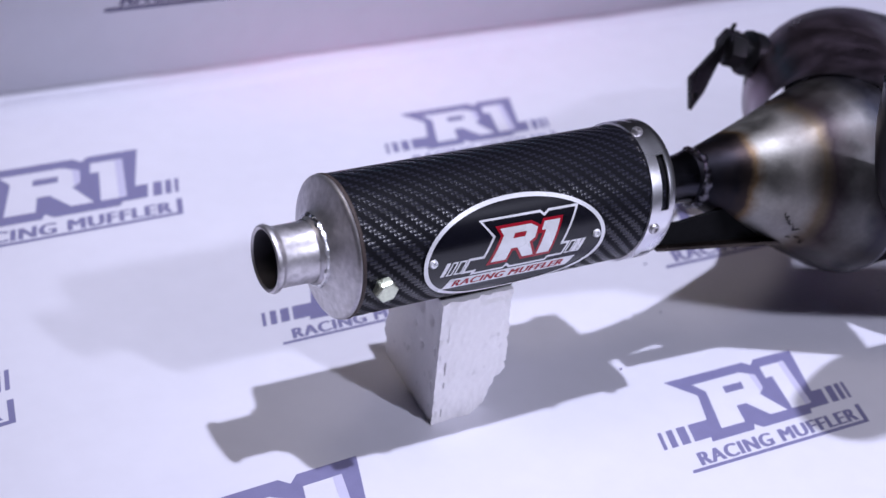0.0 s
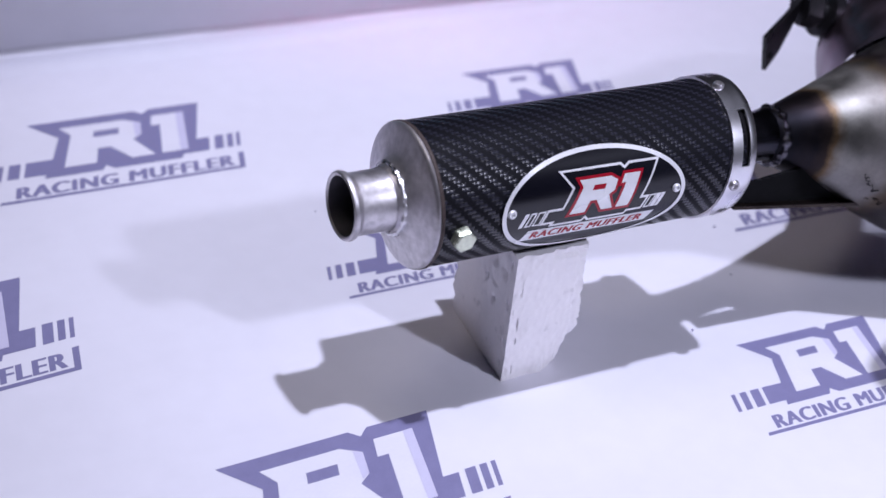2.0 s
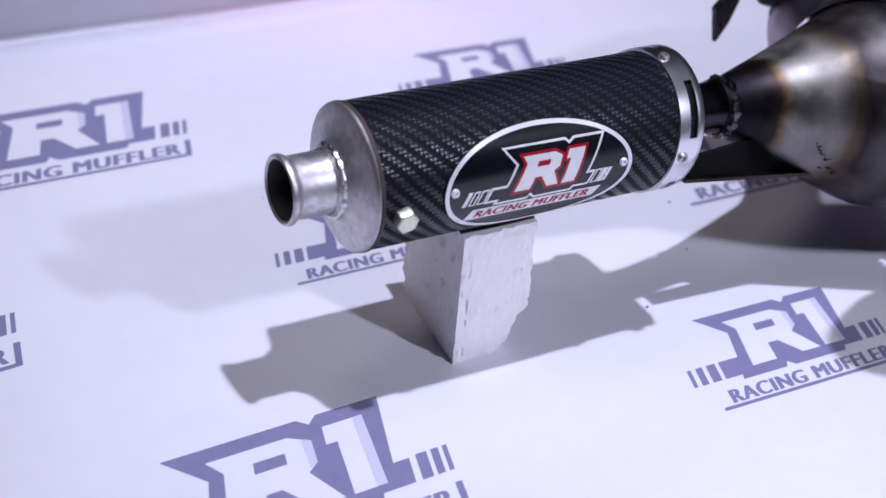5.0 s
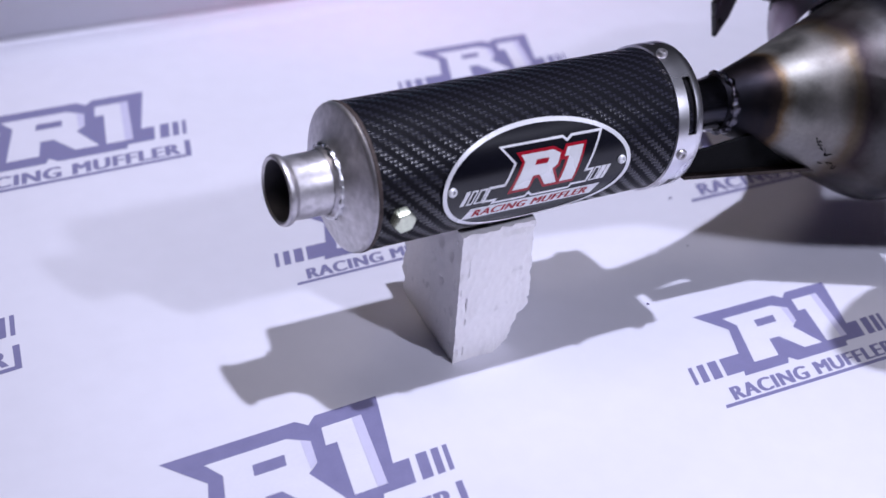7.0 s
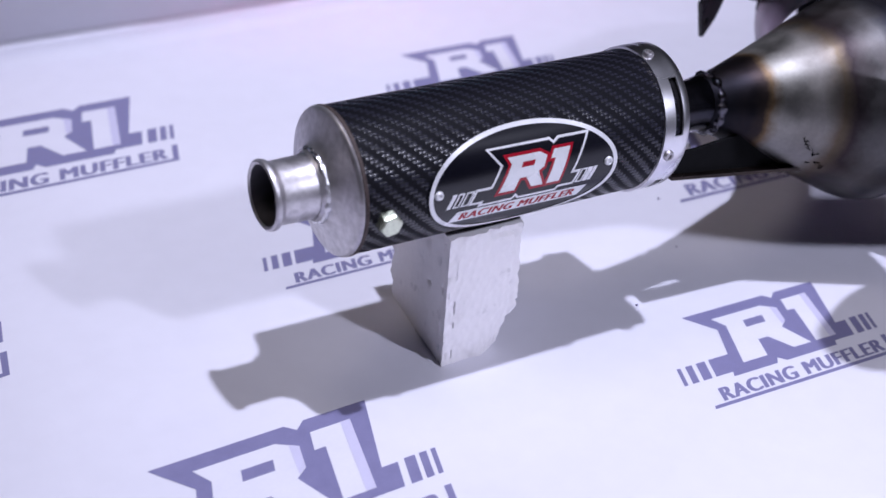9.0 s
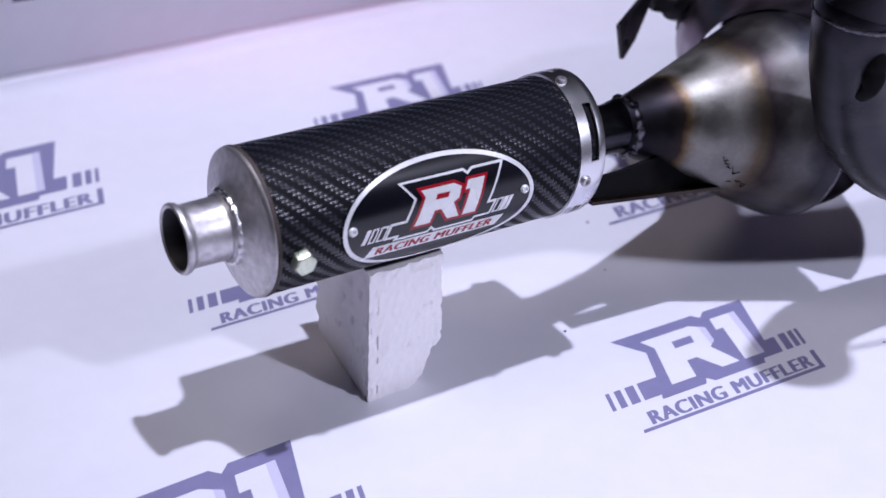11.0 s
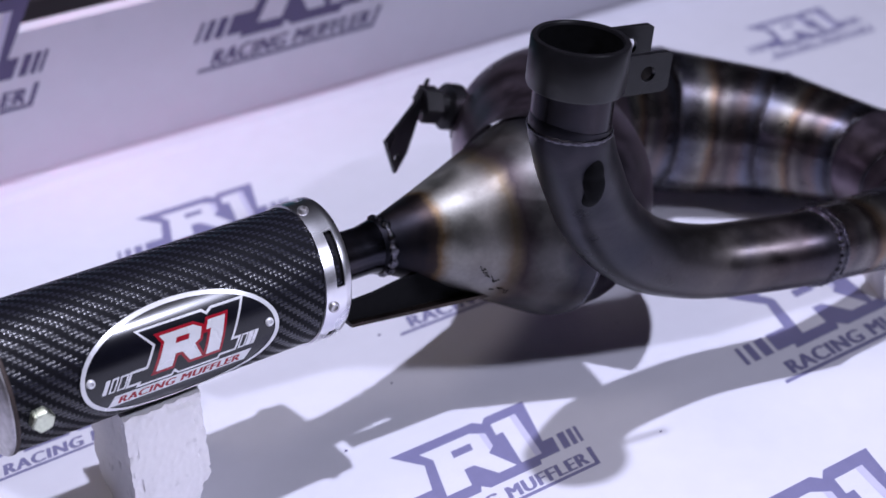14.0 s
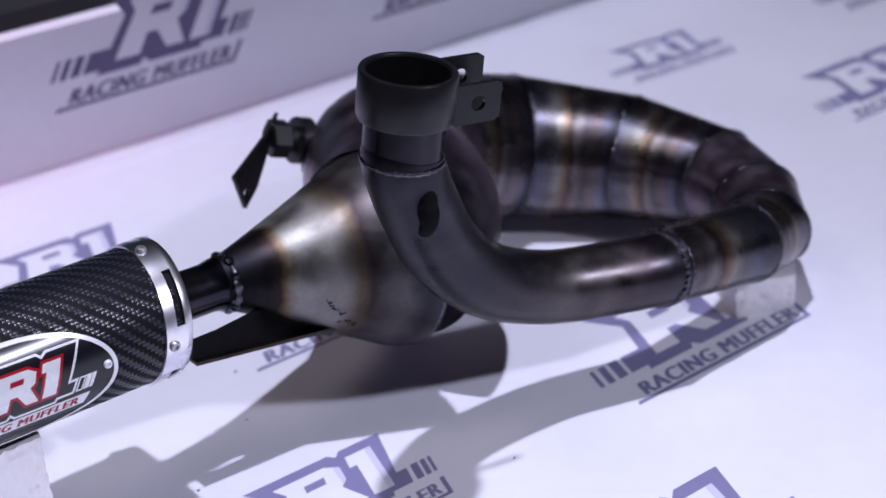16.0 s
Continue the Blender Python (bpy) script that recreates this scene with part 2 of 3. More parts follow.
def mesh_ob(name, bm, material, parent=None, label="", smooth=True):
    me = bpy.data.meshes.new(name)
    bm.normal_update()
    bm.to_mesh(me)
    bm.free()
    for m in material if isinstance(material, (list, tuple)) else [material]:
        me.materials.append(m)
    if smooth:
        me.polygons.foreach_set("use_smooth", [True] * len(me.polygons))
        me.set_sharp_from_angle(angle=radians(38))
    ob = new(name, me)
    ob.parent = parent
    if label:
        tagged(ob, label)
    return ob


def part(name, bm, material, parent, label="", smooth=True):
    return mesh_ob(name, bm, material, parent, label, smooth)


def thing(name, place, label, category, group="", kind=""):
    ob = new(name)
    ob.location = place
    bpy.context.view_layer.update()
    return tagged(ob, label, category, group, kind)


def frame_along(d):
    d = Vector(d).normalized()
    side = d.cross(Vector((0, 0, 1)))
    side = side.normalized() if side.length > 1e-5 else Vector((1, 0, 0))
    return side, side.cross(d).normalized(), d


def tube(points, radii, n=48, origin=Vector(), ring_normals=None, closed=False):
    """A round tube through points (metres) with a radius at each; ends open."""
    bm = bmesh.new()
    pts = [Vector(p) for p in points]
    rings = []
    up = None
    for i, p in enumerate(pts):
        if ring_normals and ring_normals[i]:
            d = Vector(ring_normals[i]).normalized()
        else:
            a = (p - pts[i - 1]).normalized() if i else None
            b = (pts[i + 1] - p).normalized() if i + 1 < len(pts) else None
            d = (a + b).normalized() if a and b else (a or b)
        if up is None:
            s, up, _ = frame_along(d)
        s = d.cross(up).normalized()
        up = s.cross(d).normalized()
        # mitre: stretch across the bend
        stretch = Vector()
        if i and i + 1 < len(pts):
            a, b = (p - pts[i - 1]).normalized(), (pts[i + 1] - p).normalized()
            c = a.dot(d)
            k = (b - a)
            if k.length > 1e-4 and 0.5 < c < 0.99999:
                stretch = k.normalized()
                amount = 1 / c - 1
        ring = []
        for j in range(n):
            t = 2 * math.pi * j / n
            v = (s * math.cos(t) + up * math.sin(t)) * radii[i]
            if stretch.length:
                v += stretch * v.dot(stretch) * amount
            ring.append(bm.verts.new(p + v - origin))
        rings.append(ring)
    uv = bm.loops.layers.uv.new("run")
    along = [0.0]
    for a, b in zip(pts, pts[1:]):
        along.append(along[-1] + (b - a).length)
    for i, (a, b) in enumerate(zip(rings, rings[1:])):
        u0, u1 = along[i] / along[-1], along[i + 1] / along[-1]
        for j in range(n):
            f = bm.faces.new((a[j], a[(j + 1) % n], b[(j + 1) % n], b[j]))
            for lp, w in zip(f.loops, ((u0, j / n), (u0, (j + 1) / n), (u1, (j + 1) / n), (u1, j / n))):
                lp[uv].uv = w
    return bm, rings


def lathe(profile, n=96):
    """Turns (s, r) pairs about the local x axis."""
    bm = bmesh.new()
    rings = []
    for s, r in profile:
        rings.append([bm.verts.new((s, -r * math.cos(2 * math.pi * j / n), r * math.sin(2 * math.pi * j / n))) for j in range(n)])
    for a, b in zip(rings, rings[1:]):
        for j in range(n):
            bm.faces.new((a[j], a[(j + 1) % n], b[(j + 1) % n], b[j]))
    bmesh.ops.recalc_face_normals(bm, faces=bm.faces)
    return bm


# ---- banner: floor, fold and wall ----
WALL_Y, TURN, WALL_TOP, LEANS = 6.05, 0.06, 1.465, 0.32


def banner_sheet():
    bm = bmesh.new()
    prof = [(-50.5 + k * 4, 0) for k in range(12)] + [(-4 + 0.35 * k, 0) for k in range(28)]
    prof = [p for p in prof if p[0] < 5.4] + [(5.45 + 0.03 * k, 0) for k in range(18)] + [(WALL_Y - TURN, 0)]
    for k in range(1, 9):
        a = math.pi / 2 * k / 8
        prof.append((WALL_Y - TURN + TURN * math.sin(a), TURN - TURN * math.cos(a)))
    prof += [(WALL_Y - LEANS * (z - TURN), z) for z in (0.6, 1.0, WALL_TOP - 0.02)] + [(WALL_Y - LEANS * (WALL_TOP - TURN) + 0.05, WALL_TOP), (WALL_Y + 0.5, WALL_TOP), (WALL_Y + 0.5, 0.0), (40.5, 0.0)]
    xs = [-50.5, -30, -15] + [-9 + 0.4 * k for k in range(60)] + [20, 35, 50.5]
    rows = []
    for y, z in prof:
        row = []
        for x in xs:
            # a low roll of slack vinyl in front of the fold, with a pinched crease before it
            lift = 0
            if z == 0 and y < WALL_Y:
                across = (y - 5.68 - 0.03 * math.sin(x * 0.9)) / 0.30
                swell = 0.75 + 0.4 * noise.noise(Vector((x * 0.8, 3.1, 0)))
                if 0 < across < 1:
                    lift = 0.05 * swell * math.sin(math.pi * across) ** 0.8
            row.append(bm.verts.new(P(x, y, z + lift)))
        rows.append(row)
    for a, b in zip(rows, rows[1:]):
        for i in range(len(xs) - 1):
            bm.faces.new((a[i], a[i + 1], b[i + 1], b[i]))
    return bm


ground = tagged(mesh_ob("ground", banner_sheet(), M_vinyl), "white satin vinyl banner printed with repeated violet marks", "banner", kind="structure")

# ---- printed mark: outline, bars, faces and words, in hundredths of a unit ----


def px(*pairs):
    """Mark coordinates: x to the right, y up, from the lower left end of the underline."""
    return [((x / 3 - 48) / 100, (112 - y / 3) / 100) for x, y in pairs]


SILHOUETTE = px((252, 92), (438, 92), (450, 106), (466, 92), (557, 92), (507, 220), (530, 220), (514, 264), (468, 264), (462, 276), (347, 276), (336, 262), (326, 276), (230, 276), (236, 264), (200, 264), (216, 218), (260, 218), (290, 150))
FACE_A = px((300, 118), (412, 118), (437, 136), (425, 176), (406, 190), (424, 250), (384, 250), (362, 204), (340, 204), (324, 250), (270, 250), (312, 146))
SLOT_A = px((352, 144), (396, 144), (389, 164), (345, 164))
FACE_B = px((462, 118), (520, 118), (482, 250), (436, 250), (466, 152), (450, 152))
SHADE_B = px((506, 118), (520, 118), (482, 250), (468, 250))
SHADE_A = px((426, 128), (437, 136), (425, 176), (412, 184))


def bar(x0, x1):
    return px((x0, 218), (x1, 218), (x1 - 16, 264), (x0 - 16, 264))


BARS = [bar(148, 156), bar(166, 180), bar(189, 208), bar(540, 556), bar(562, 573), bar(579, 586)]
UNDERLINE = px((146, 330), (542, 330), (556, 286), (566, 286), (549, 338), (142, 338))


def flat(loops, lift=0.0):
    """A flat piece from one outline and any holes."""
    bm = bmesh.new()
    edges = []
    for loop in loops:
        vs = [bm.verts.new((x, y, lift)) for x, y in loop]
        edges += [bm.edges.new((vs[i], vs[(i + 1) % len(vs)])) for i in range(len(vs))]
    bmesh.ops.triangle_fill(bm, edges=edges, use_beauty=True)
    for f in bm.faces:
        if f.normal.z < 0:
            f.normal_flip()
    return bm


def joined(*bms):
    out = bmesh.new()
    for b in bms:
        me = bpy.data.meshes.new("piece")
        b.to_mesh(me)
        b.free()
        out.from_mesh(me)
        bpy.data.meshes.remove(me)
    return out


def words(text, x0, x1, y0, y1, lift, slant=0.3, heavy=0.018):
    """The words as flat shapes fitted between x0 and x1, y0 and y1."""
    data = bpy.data.curves.new("words", "FONT")
    data.body, data.offset, data.space_character = text, heavy, 1.12
    ob = bpy.data.objects.new("words", data)
    scene.collection.objects.link(ob)
    bpy.context.view_layer.update()
    me = bpy.data.meshes.new_from_object(ob.evaluated_get(bpy.context.evaluated_depsgraph_get()))
    bpy.data.objects.remove(ob)
    bm = bmesh.new()
    bm.from_mesh(me)
    bpy.data.meshes.remove(me)
    lo = [min(v.co[k] for v in bm.verts) for k in (0, 1)]
    hi = [max(v.co[k] for v in bm.verts) for k in (0, 1)]
    for v in bm.verts:
        b = (v.co.y - lo[1]) / (hi[1] - lo[1])
        a = (v.co.x - lo[0]) / (hi[0] - lo[0])
        h = (y1 - y0) * b
        v.co = (x0 + a * (x1 - x0 - slant * (y1 - y0)) + slant * h, y0 + h, lift)
    return bm


def bold(x0, x1, y0, y1, lift, w):
    """The words struck three times, side by side, to thicken their strokes."""
    return [words("RACING MUFFLER", x0 + k * w / 2, x1 - w + k * w / 2, y0, y1, lift + k * 0.0002, heavy=0.0) for k in range(3)]


TEXT_BOX = (*px((170, 326))[0], *px((546, 292))[0])


def print_mark(place, turn, size, ink, parent):
    """One printed mark on the banner: ink lies 0.1 mm over the vinyl, the pale faces over the ink."""
    step = 0.0012
    bm = joined(flat([SILHOUETTE], step), *[flat([b], step) for b in BARS], flat([UNDERLINE], step), *bold(TEXT_BOX[0], TEXT_BOX[2], TEXT_BOX[1], TEXT_BOX[3], step, 0.016))
    m = Matrix.Translation(place) @ turn @ Matrix.Scale(size * U, 4)
    ob = part("printed_mark", bm, ink, parent, "violet printed mark with bars and words", smooth=False)
    ob.matrix_world = m
    face = part("pale_face", joined(flat([FACE_A, SLOT_A], 2 * step), flat([FACE_B], 2 * step)), M_vinyl, ob, smooth=False)
    shade = part("pale_edge", joined(flat([SHADE_A], 3 * step), flat([SHADE_B], 3 * step)), M_ink_pale, ob, smooth=False)
    return ob


BIG, SMALL = 1.272, 1.005
FLOOR_MARKS = [(0, 0, SMALL, 0), (-3.418, 3.819, BIG, 0.9), (-3.451, -0.253, BIG, 3.5), (-1.698, 2.075, 0.96, 1.0), (0.152, 3.945, 1.03, 0),
               (2.877, -0.065, BIG, 0.6), (1.05, -1.86, 1.22, 0), (-5.154, 1.723, BIG, 6.2), (6.81, 3.98, SMALL, -3), (1.22, 1.98, BIG, 0), (7.6, 1.95, BIG, 0), (9.9, 3.9, BIG, 0)]
for x, y, size, turn in FLOOR_MARKS:
    print_mark(P(x, y, 0), pose(0, 0, 0, 0, 0, turn), size, M_ink, ground)
# wall marks: the same print in a darker violet than the floor's
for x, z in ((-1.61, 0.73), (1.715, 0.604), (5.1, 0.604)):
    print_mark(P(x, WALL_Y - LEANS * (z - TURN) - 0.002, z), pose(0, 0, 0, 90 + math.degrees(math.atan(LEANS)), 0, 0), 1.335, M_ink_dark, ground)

# ---- the dim hall behind the banner's edge ----


def box(x0, x1, y0, y1, z0, z1):
    bm = bmesh.new()
    bmesh.ops.create_cube(bm, size=1)
    for v in bm.verts:
        v.co = P(x0 + (v.co.x + 0.5) * (x1 - x0), y0 + (v.co.y + 0.5) * (y1 - y0), z0 + (v.co.z + 0.5) * (z1 - z0))
    return bm


M_hall = plain("hall_paint", (0.16, 0.155, 0.17), 0.8, 0, 0.1, 3, 0.0)
for nm, dims in (("wall_north", (-50, 50, 40, 41, 0, 36)), ("wall_south", (-50, 50, -51, -50, 0, 36)), ("wall_east", (50, 51, -51, 41, 0, 36)), ("wall_west", (-51, -50, -51, 41, 0, 36)), ("ceiling", (-51, 51, -51, 41, 36, 37))):
    tagged(mesh_ob(nm, box(*dims), M_hall, smooth=False), "plain dim grey hall " + nm.split("_")[0], nm.split("_")[0], kind="structure")
tagged(mesh_ob("trim", box(-50, 50, WALL_Y - 0.32, WALL_Y + 0.45, WALL_TOP + 0.004, WALL_TOP + 0.16), M_hall_dark, smooth=False), "black edging along the banner's raised border", "edging", kind="structure")
tagged(mesh_ob("trim", box(-50, 3, WALL_Y + 0.7, WALL_Y + 1.2, 0.004, 2.4), M_teal, smooth=False), "teal panel behind the black edging", "panel", kind="structure")

# ---- silencer ----
AX0 = P(-0.5059, 1.2054, 1.2465)
AXD = Vector((1, 0.0118, -0.005)).normalized()
SHORT = 0.9792  # drum length against its drawing
R = 0.4009
axis_turn = AXD.to_track_quat("X", "Z").to_matrix().to_4x4()
silencer = thing("silencer", AX0, "black carbon fibre silencer with aluminium end cap", "silencer")
silencer.matrix_world = Matrix.Translation(AX0) @ axis_turn @ Matrix.Diagonal((SHORT, 1, 1, 1))


def sr(*pairs):
    return [(s * U, r * U) for s, r in pairs]


def on_drum(s, ang, r):
    """A point of the silencer's own space: along the axis, round it from the front, and out."""
    a = radians(ang)
    return Vector((s * U, -r * U * math.cos(a), r * U * math.sin(a)))


def bead_ring(s, r, thick, count, n=168, depth=0.35):
    """A weld bead round the local x axis, in overlapping ripples."""
    bm = bmesh.new()
    rings = []
    for j in range(n):
        t = 2 * math.pi * j / n
        k = thick * (1 - depth + depth * abs(math.sin(t * count / 2))) * (0.95 + 0.45 * noise.noise(Vector((3 * math.cos(t), 3 * math.sin(t), s + 1.7))))
        c, d = math.cos(t), math.sin(t)
        ring = []
        for i in range(8):
            a = 2 * math.pi * i / 8
            rr = r + k * math.sin(a)
            ring.append(bm.verts.new(((s + k * 1.2 * math.cos(a)) * U, -rr * U * c, rr * U * d)))
        rings.append(ring)
    for j in range(n):
        a, b = rings[j], rings[(j + 1) % n]
        for i in range(8):
            bm.faces.new((a[i], a[(i + 1) % 8], b[(i + 1) % 8], b[i]))
    bmesh.ops.recalc_face_normals(bm, faces=bm.faces)
    return bm


part("sleeve", lathe(sr((-1.385, R - 0.02), (-1.385, R - 0.004), (-1.38, R), (-0.7, R), (0, R), (0.6, R), (0.66, R - 0.01)), 128), M_carbon, silencer, "black twill carbon fibre sleeve")
cap = part("end_cap", lathe(sr((-1.37, R - 0.02), (-1.372, R - 0.002), (-1.40, R + 0.004), (-1.412, R - 0.002), (-1.418, R - 0.014), (-1.432, 0.33), (-1.452, 0.262), (-1.470, 0.228), (-1.492, 0.203), (-1.515, 0.186), (-1.53, 0.178)), 128), M_alu, silencer, "scuffed cast aluminium end cap")
part("tail_pipe", lathe(sr((-1.46, 0.178), (-1.56, 0.172), (-1.72, 0.170), (-1.735, 0.173), (-1.748, 0.186), (-1.765, 0.192), (-1.782, 0.188), (-1.789, 0.178), (-1.785, 0.170), (-1.778, 0.164)), 96), M_alu, cap, "bright flared aluminium tail pipe")
part("bore", lathe(sr((-1.779, 0.164), (-1.76, 0.157), (-1.6, 0.153), (-1.2, 0.150), (-1.2, 0.001)), 64), M_bore, cap, "dark grey bore of the tail pipe")
part("weld_bead", bead_ring(-1.492, 0.192, 0.018, 17, depth=0.35), M_weld_alu, cap)
part("seam", lathe(sr((-1.392, R + 0.0025), (-1.388, R + 0.006), (-1.372, R + 0.006), (-1.366, R + 0.001)), 128), plain("brown_seam", (0.07, 0.05, 0.045), 0.6, 0.3, 0.3, 500, 0.3), silencer)

# hexagon bolt near the tail


def hex_bolt():
    bm = bmesh.new()
    rings = []
    for r, h, n in ((0.069, 0.0, 6), (0.069, 0.050, 6), (0.062, 0.060, 6)):
        rings.append([bm.verts.new((r * U * math.cos(math.pi / 3 * j), r * U * math.sin(math.pi / 3 * j), h * U)) for j in range(6)])
    for a, b in zip(rings, rings[1:]):
        for j in range(6):
            bm.faces.new((a[j], a[(j + 1) % 6], b[(j + 1) % 6], b[j]))
    bm.faces.new(rings[-1])
    bmesh.ops.bevel(bm, geom=[e for e in bm.edges if len(e.link_faces) == 2], offset=0.004 * U, segments=2, affect="EDGES")
    return bm


def outward(s, ang, r, spin=0):
    a = radians(ang)
    n = Vector((0, -math.cos(a), math.sin(a)))
    x = Vector((1, 0, 0))
    y = n.cross(x)
    m = Matrix((x, y, n)).transposed().to_4x4()
    return Matrix.Translation(on_drum(s, ang, r)) @ m @ pose(0, 0, 0, 0, 0, spin)


bolt = part("hex_bolt", hex_bolt(), M_zinc, silencer, "yellow-zinc hexagon bolt")
bolt.matrix_local = outward(-1.255, -8, R - 0.004, 12)


def screw_head(r, h):
    bm = bmesh.new()
    rings = []
    for k, z in ((1.0, 0), (0.98, 0.5), (0.8, 0.95), (0.5, 1.0), (0.42, 0.75), (0.40, 0.3), (0.02, 0.25)):
        rings.append([bm.verts.new((k * r * U * math.cos(2 * math.pi * j / 20), k * r * U * math.sin(2 * math.pi * j / 20), z * h * U)) for j in range(20)])
    for a, b in zip(rings, rings[1:]):
        for j in range(20):
            bm.faces.new((a[j], a[(j + 1) % 20], b[(j + 1) % 20], b[j]))
    return bm


# clamp ring with slots, slightly out of square to the axis
RING0, RING1, LEAN = 0.505, 0.682, 0.05


def clamp_band():
    """A band with a rounded outer edge; four long slots are cut through it."""
    bm = bmesh.new()
    n = 180
    cols = [(RING0, R + 0.002), (RING0 + 0.003, R + 0.015), (RING0 + 0.05, R + 0.0165), (RING0 + 0.074, R + 0.0165), (RING0 + 0.128, R + 0.0165), (RING0 + 0.136, R + 0.0165), (RING1 - 0.006, R + 0.015), (RING1, R + 0.010), (RING1 + 0.001, R - 0.012), (RING1 - 0.002, R - 0.05)]
    grid = []
    for j in range(n):
        t = 2 * math.pi * j / n
        grid.append([bm.verts.new(((s + LEAN * math.sin(t)) * U, -r * U * math.cos(t), r * U * math.sin(t))) for s, r in cols])
    for j in range(n):
        deg = (360.0 * j / n) % 90
        for i in range(len(cols) - 1):
            if 3 <= i <= 3 and 9 <= deg <= 54:
                continue
            bm.faces.new((grid[j][i], grid[j][i + 1], grid[(j + 1) % n][i + 1], grid[(j + 1) % n][i]))
    bmesh.ops.recalc_face_normals(bm, faces=bm.faces)
    bmesh.ops.solidify(bm, geom=bm.faces[:], thickness=0.012 * U)
    return bm


ring = part("clamp_ring", clamp_band(), M_chrome, silencer, "polished slotted steel clamp ring")
for ang in (83, -5, -93, 172):
    sc = part("screw", screw_head(0.034, 0.02), M_alu, ring)
    sc.matrix_local = outward(RING0 + 0.052 + LEAN * math.sin(radians(ang)), ang, R + 0.016)
part("front_cap", lathe(sr((0.64, R - 0.004), (0.69, R - 0.012), (0.71, R - 0.06), (0.715, 0.2), (0.715, 0.14)), 96), M_black, silencer)

# oval plaque bent round the sleeve
PLATE_S, PLATE_A, PK, PKY = -0.415, 1.5, 0.00632, 0.0048


def wrap(bm, r, cut=0.03):
    """Bends a flat piece (x along, y round, in plaque pixels of the mark) onto the sleeve."""
    ys = [v.co.y for v in bm.verts]
    y = math.floor(min(ys) / cut) * cut + cut
    while y < max(ys):
        bmesh.ops.bisect_plane(bm, geom=bm.verts[:] + bm.edges[:] + bm.faces[:], plane_co=(0, y, 0), plane_no=(0, 1, 0))
        y += cut
    tilt = radians(-0.9)
    for v in bm.verts:
        x, y = v.co.x * math.cos(tilt) - v.co.y * math.sin(tilt), v.co.x * math.sin(tilt) + v.co.y * math.cos(tilt)
        v.co = on_drum(PLATE_S + x, PLATE_A + math.degrees(y / R), r + v.co.z)
    return bm


def plate_px(loop):
    """From mark coordinates to plaque coordinates."""
    return [(((x * 100 + 48) - 121.3) * PK, ((y * 100 - 152) + 112) * PKY) for x, y in loop]


def grown(loop, d):
    """The outline moved outwards by d."""
    out = []
    n = len(loop)
    area = sum(loop[i][0] * loop[(i + 1) % n][1] - loop[(i + 1) % n][0] * loop[i][1] for i in range(n))
    sgn = 1 if area > 0 else -1
    for i in range(n):
        a, b, c = (Vector(loop[(i + k) % n]) for k in (-1, 0, 1))
        e, g = (b - a).normalized(), (c - b).normalized()
        ne, ng = Vector((e.y, -e.x)) * sgn, Vector((g.y, -g.x)) * sgn
        m = ne + ng
        m = m / max(0.45, m.dot(ne)) if m.length > 1e-6 else ne
        out.append(tuple(b + m * d))
    return out


def oval(a, b, n=72):
    return [(a * math.cos(2 * math.pi * k / n), b * math.sin(2 * math.pi * k / n)) for k in range(n)]


PA, PB = 0.606, 0.318
plaque = part("plaque", wrap(flat([oval(PA, PB)]), R + 0.012), M_plate_black, silencer, "glossy black oval plaque with white rim")
part("rim", wrap(flat([oval(PA, PB), oval(PA - 0.026, PB - 0.026)]), R + 0.0145), M_plate_white, plaque)
def shrunk(loop, k, about):
    return [(about[0] + (x - about[0]) * k, about[1] + (y - about[1]) * k) for x, y in loop]


MID = plate_px(px((360, 186)))[0]
face_a, slot_a, face_b = (shrunk(plate_px(q), 0.87, MID) for q in (FACE_A, SLOT_A, FACE_B))
sil = plate_px(SILHOUETTE)
part("mark_outline", wrap(joined(flat([grown(sil, 0.008)]), *[flat([grown(plate_px(b), 0.004)]) for b in (BARS[0], BARS[1], BARS[2], BARS[3], BARS[4], BARS[5])]), R + 0.0135), M_plate_white, plaque)
part("mark_ground", wrap(joined(flat([grown(sil, -0.006)]), *[flat([grown(plate_px(b), -0.005)]) for b in (BARS[1], BARS[2], BARS[3])]), R + 0.0145), M_plate_black, plaque)
part("mark_red", wrap(joined(flat([grown(face_a, 0.017)]), flat([grown(face_b, 0.016)], 0.0003)), R + 0.0155), M_plate_red, plaque)
part("mark_face", wrap(joined(flat([face_a, slot_a]), flat([face_b])), R + 0.0168), M_plate_white, plaque)
strip = plate_px(px((166, 286), (566, 286), (546, 332), (146, 332)))
part("word_strip", wrap(flat([strip]), R + 0.0135), M_plate_white, plaque)
tb = plate_px([(TEXT_BOX[0], TEXT_BOX[1]), (TEXT_BOX[2], TEXT_BOX[3])])
part("lettering", wrap(joined(*bold(tb[0][0] + 0.01, tb[1][0] - 0.02, tb[0][1] + 0.003, tb[1][1] - 0.003, 0, 0.009)), R + 0.0145), M_plate_red, plaque)
for s, ang in ((-0.962, 5.0), (0.128, 2.6)):
    rv = part("rivet", screw_head(0.026, 0.016), M_plate_white, plaque)
    rv.matrix_local = outward(s, ang, R + 0.013)

# ---- expansion chamber ----
ST0 = (AX0 + AXD * (0.70 * SHORT * U)) / U
chamber = thing("exhaust_chamber", P(2.4, 1.5, 0), "raw welded steel expansion chamber with heat-tinted bends", "exhaust pipe")
CO = chamber.location


def bent(p, q, k):
    return tuple(a + (b - a) * k for a, b in zip(p, q))


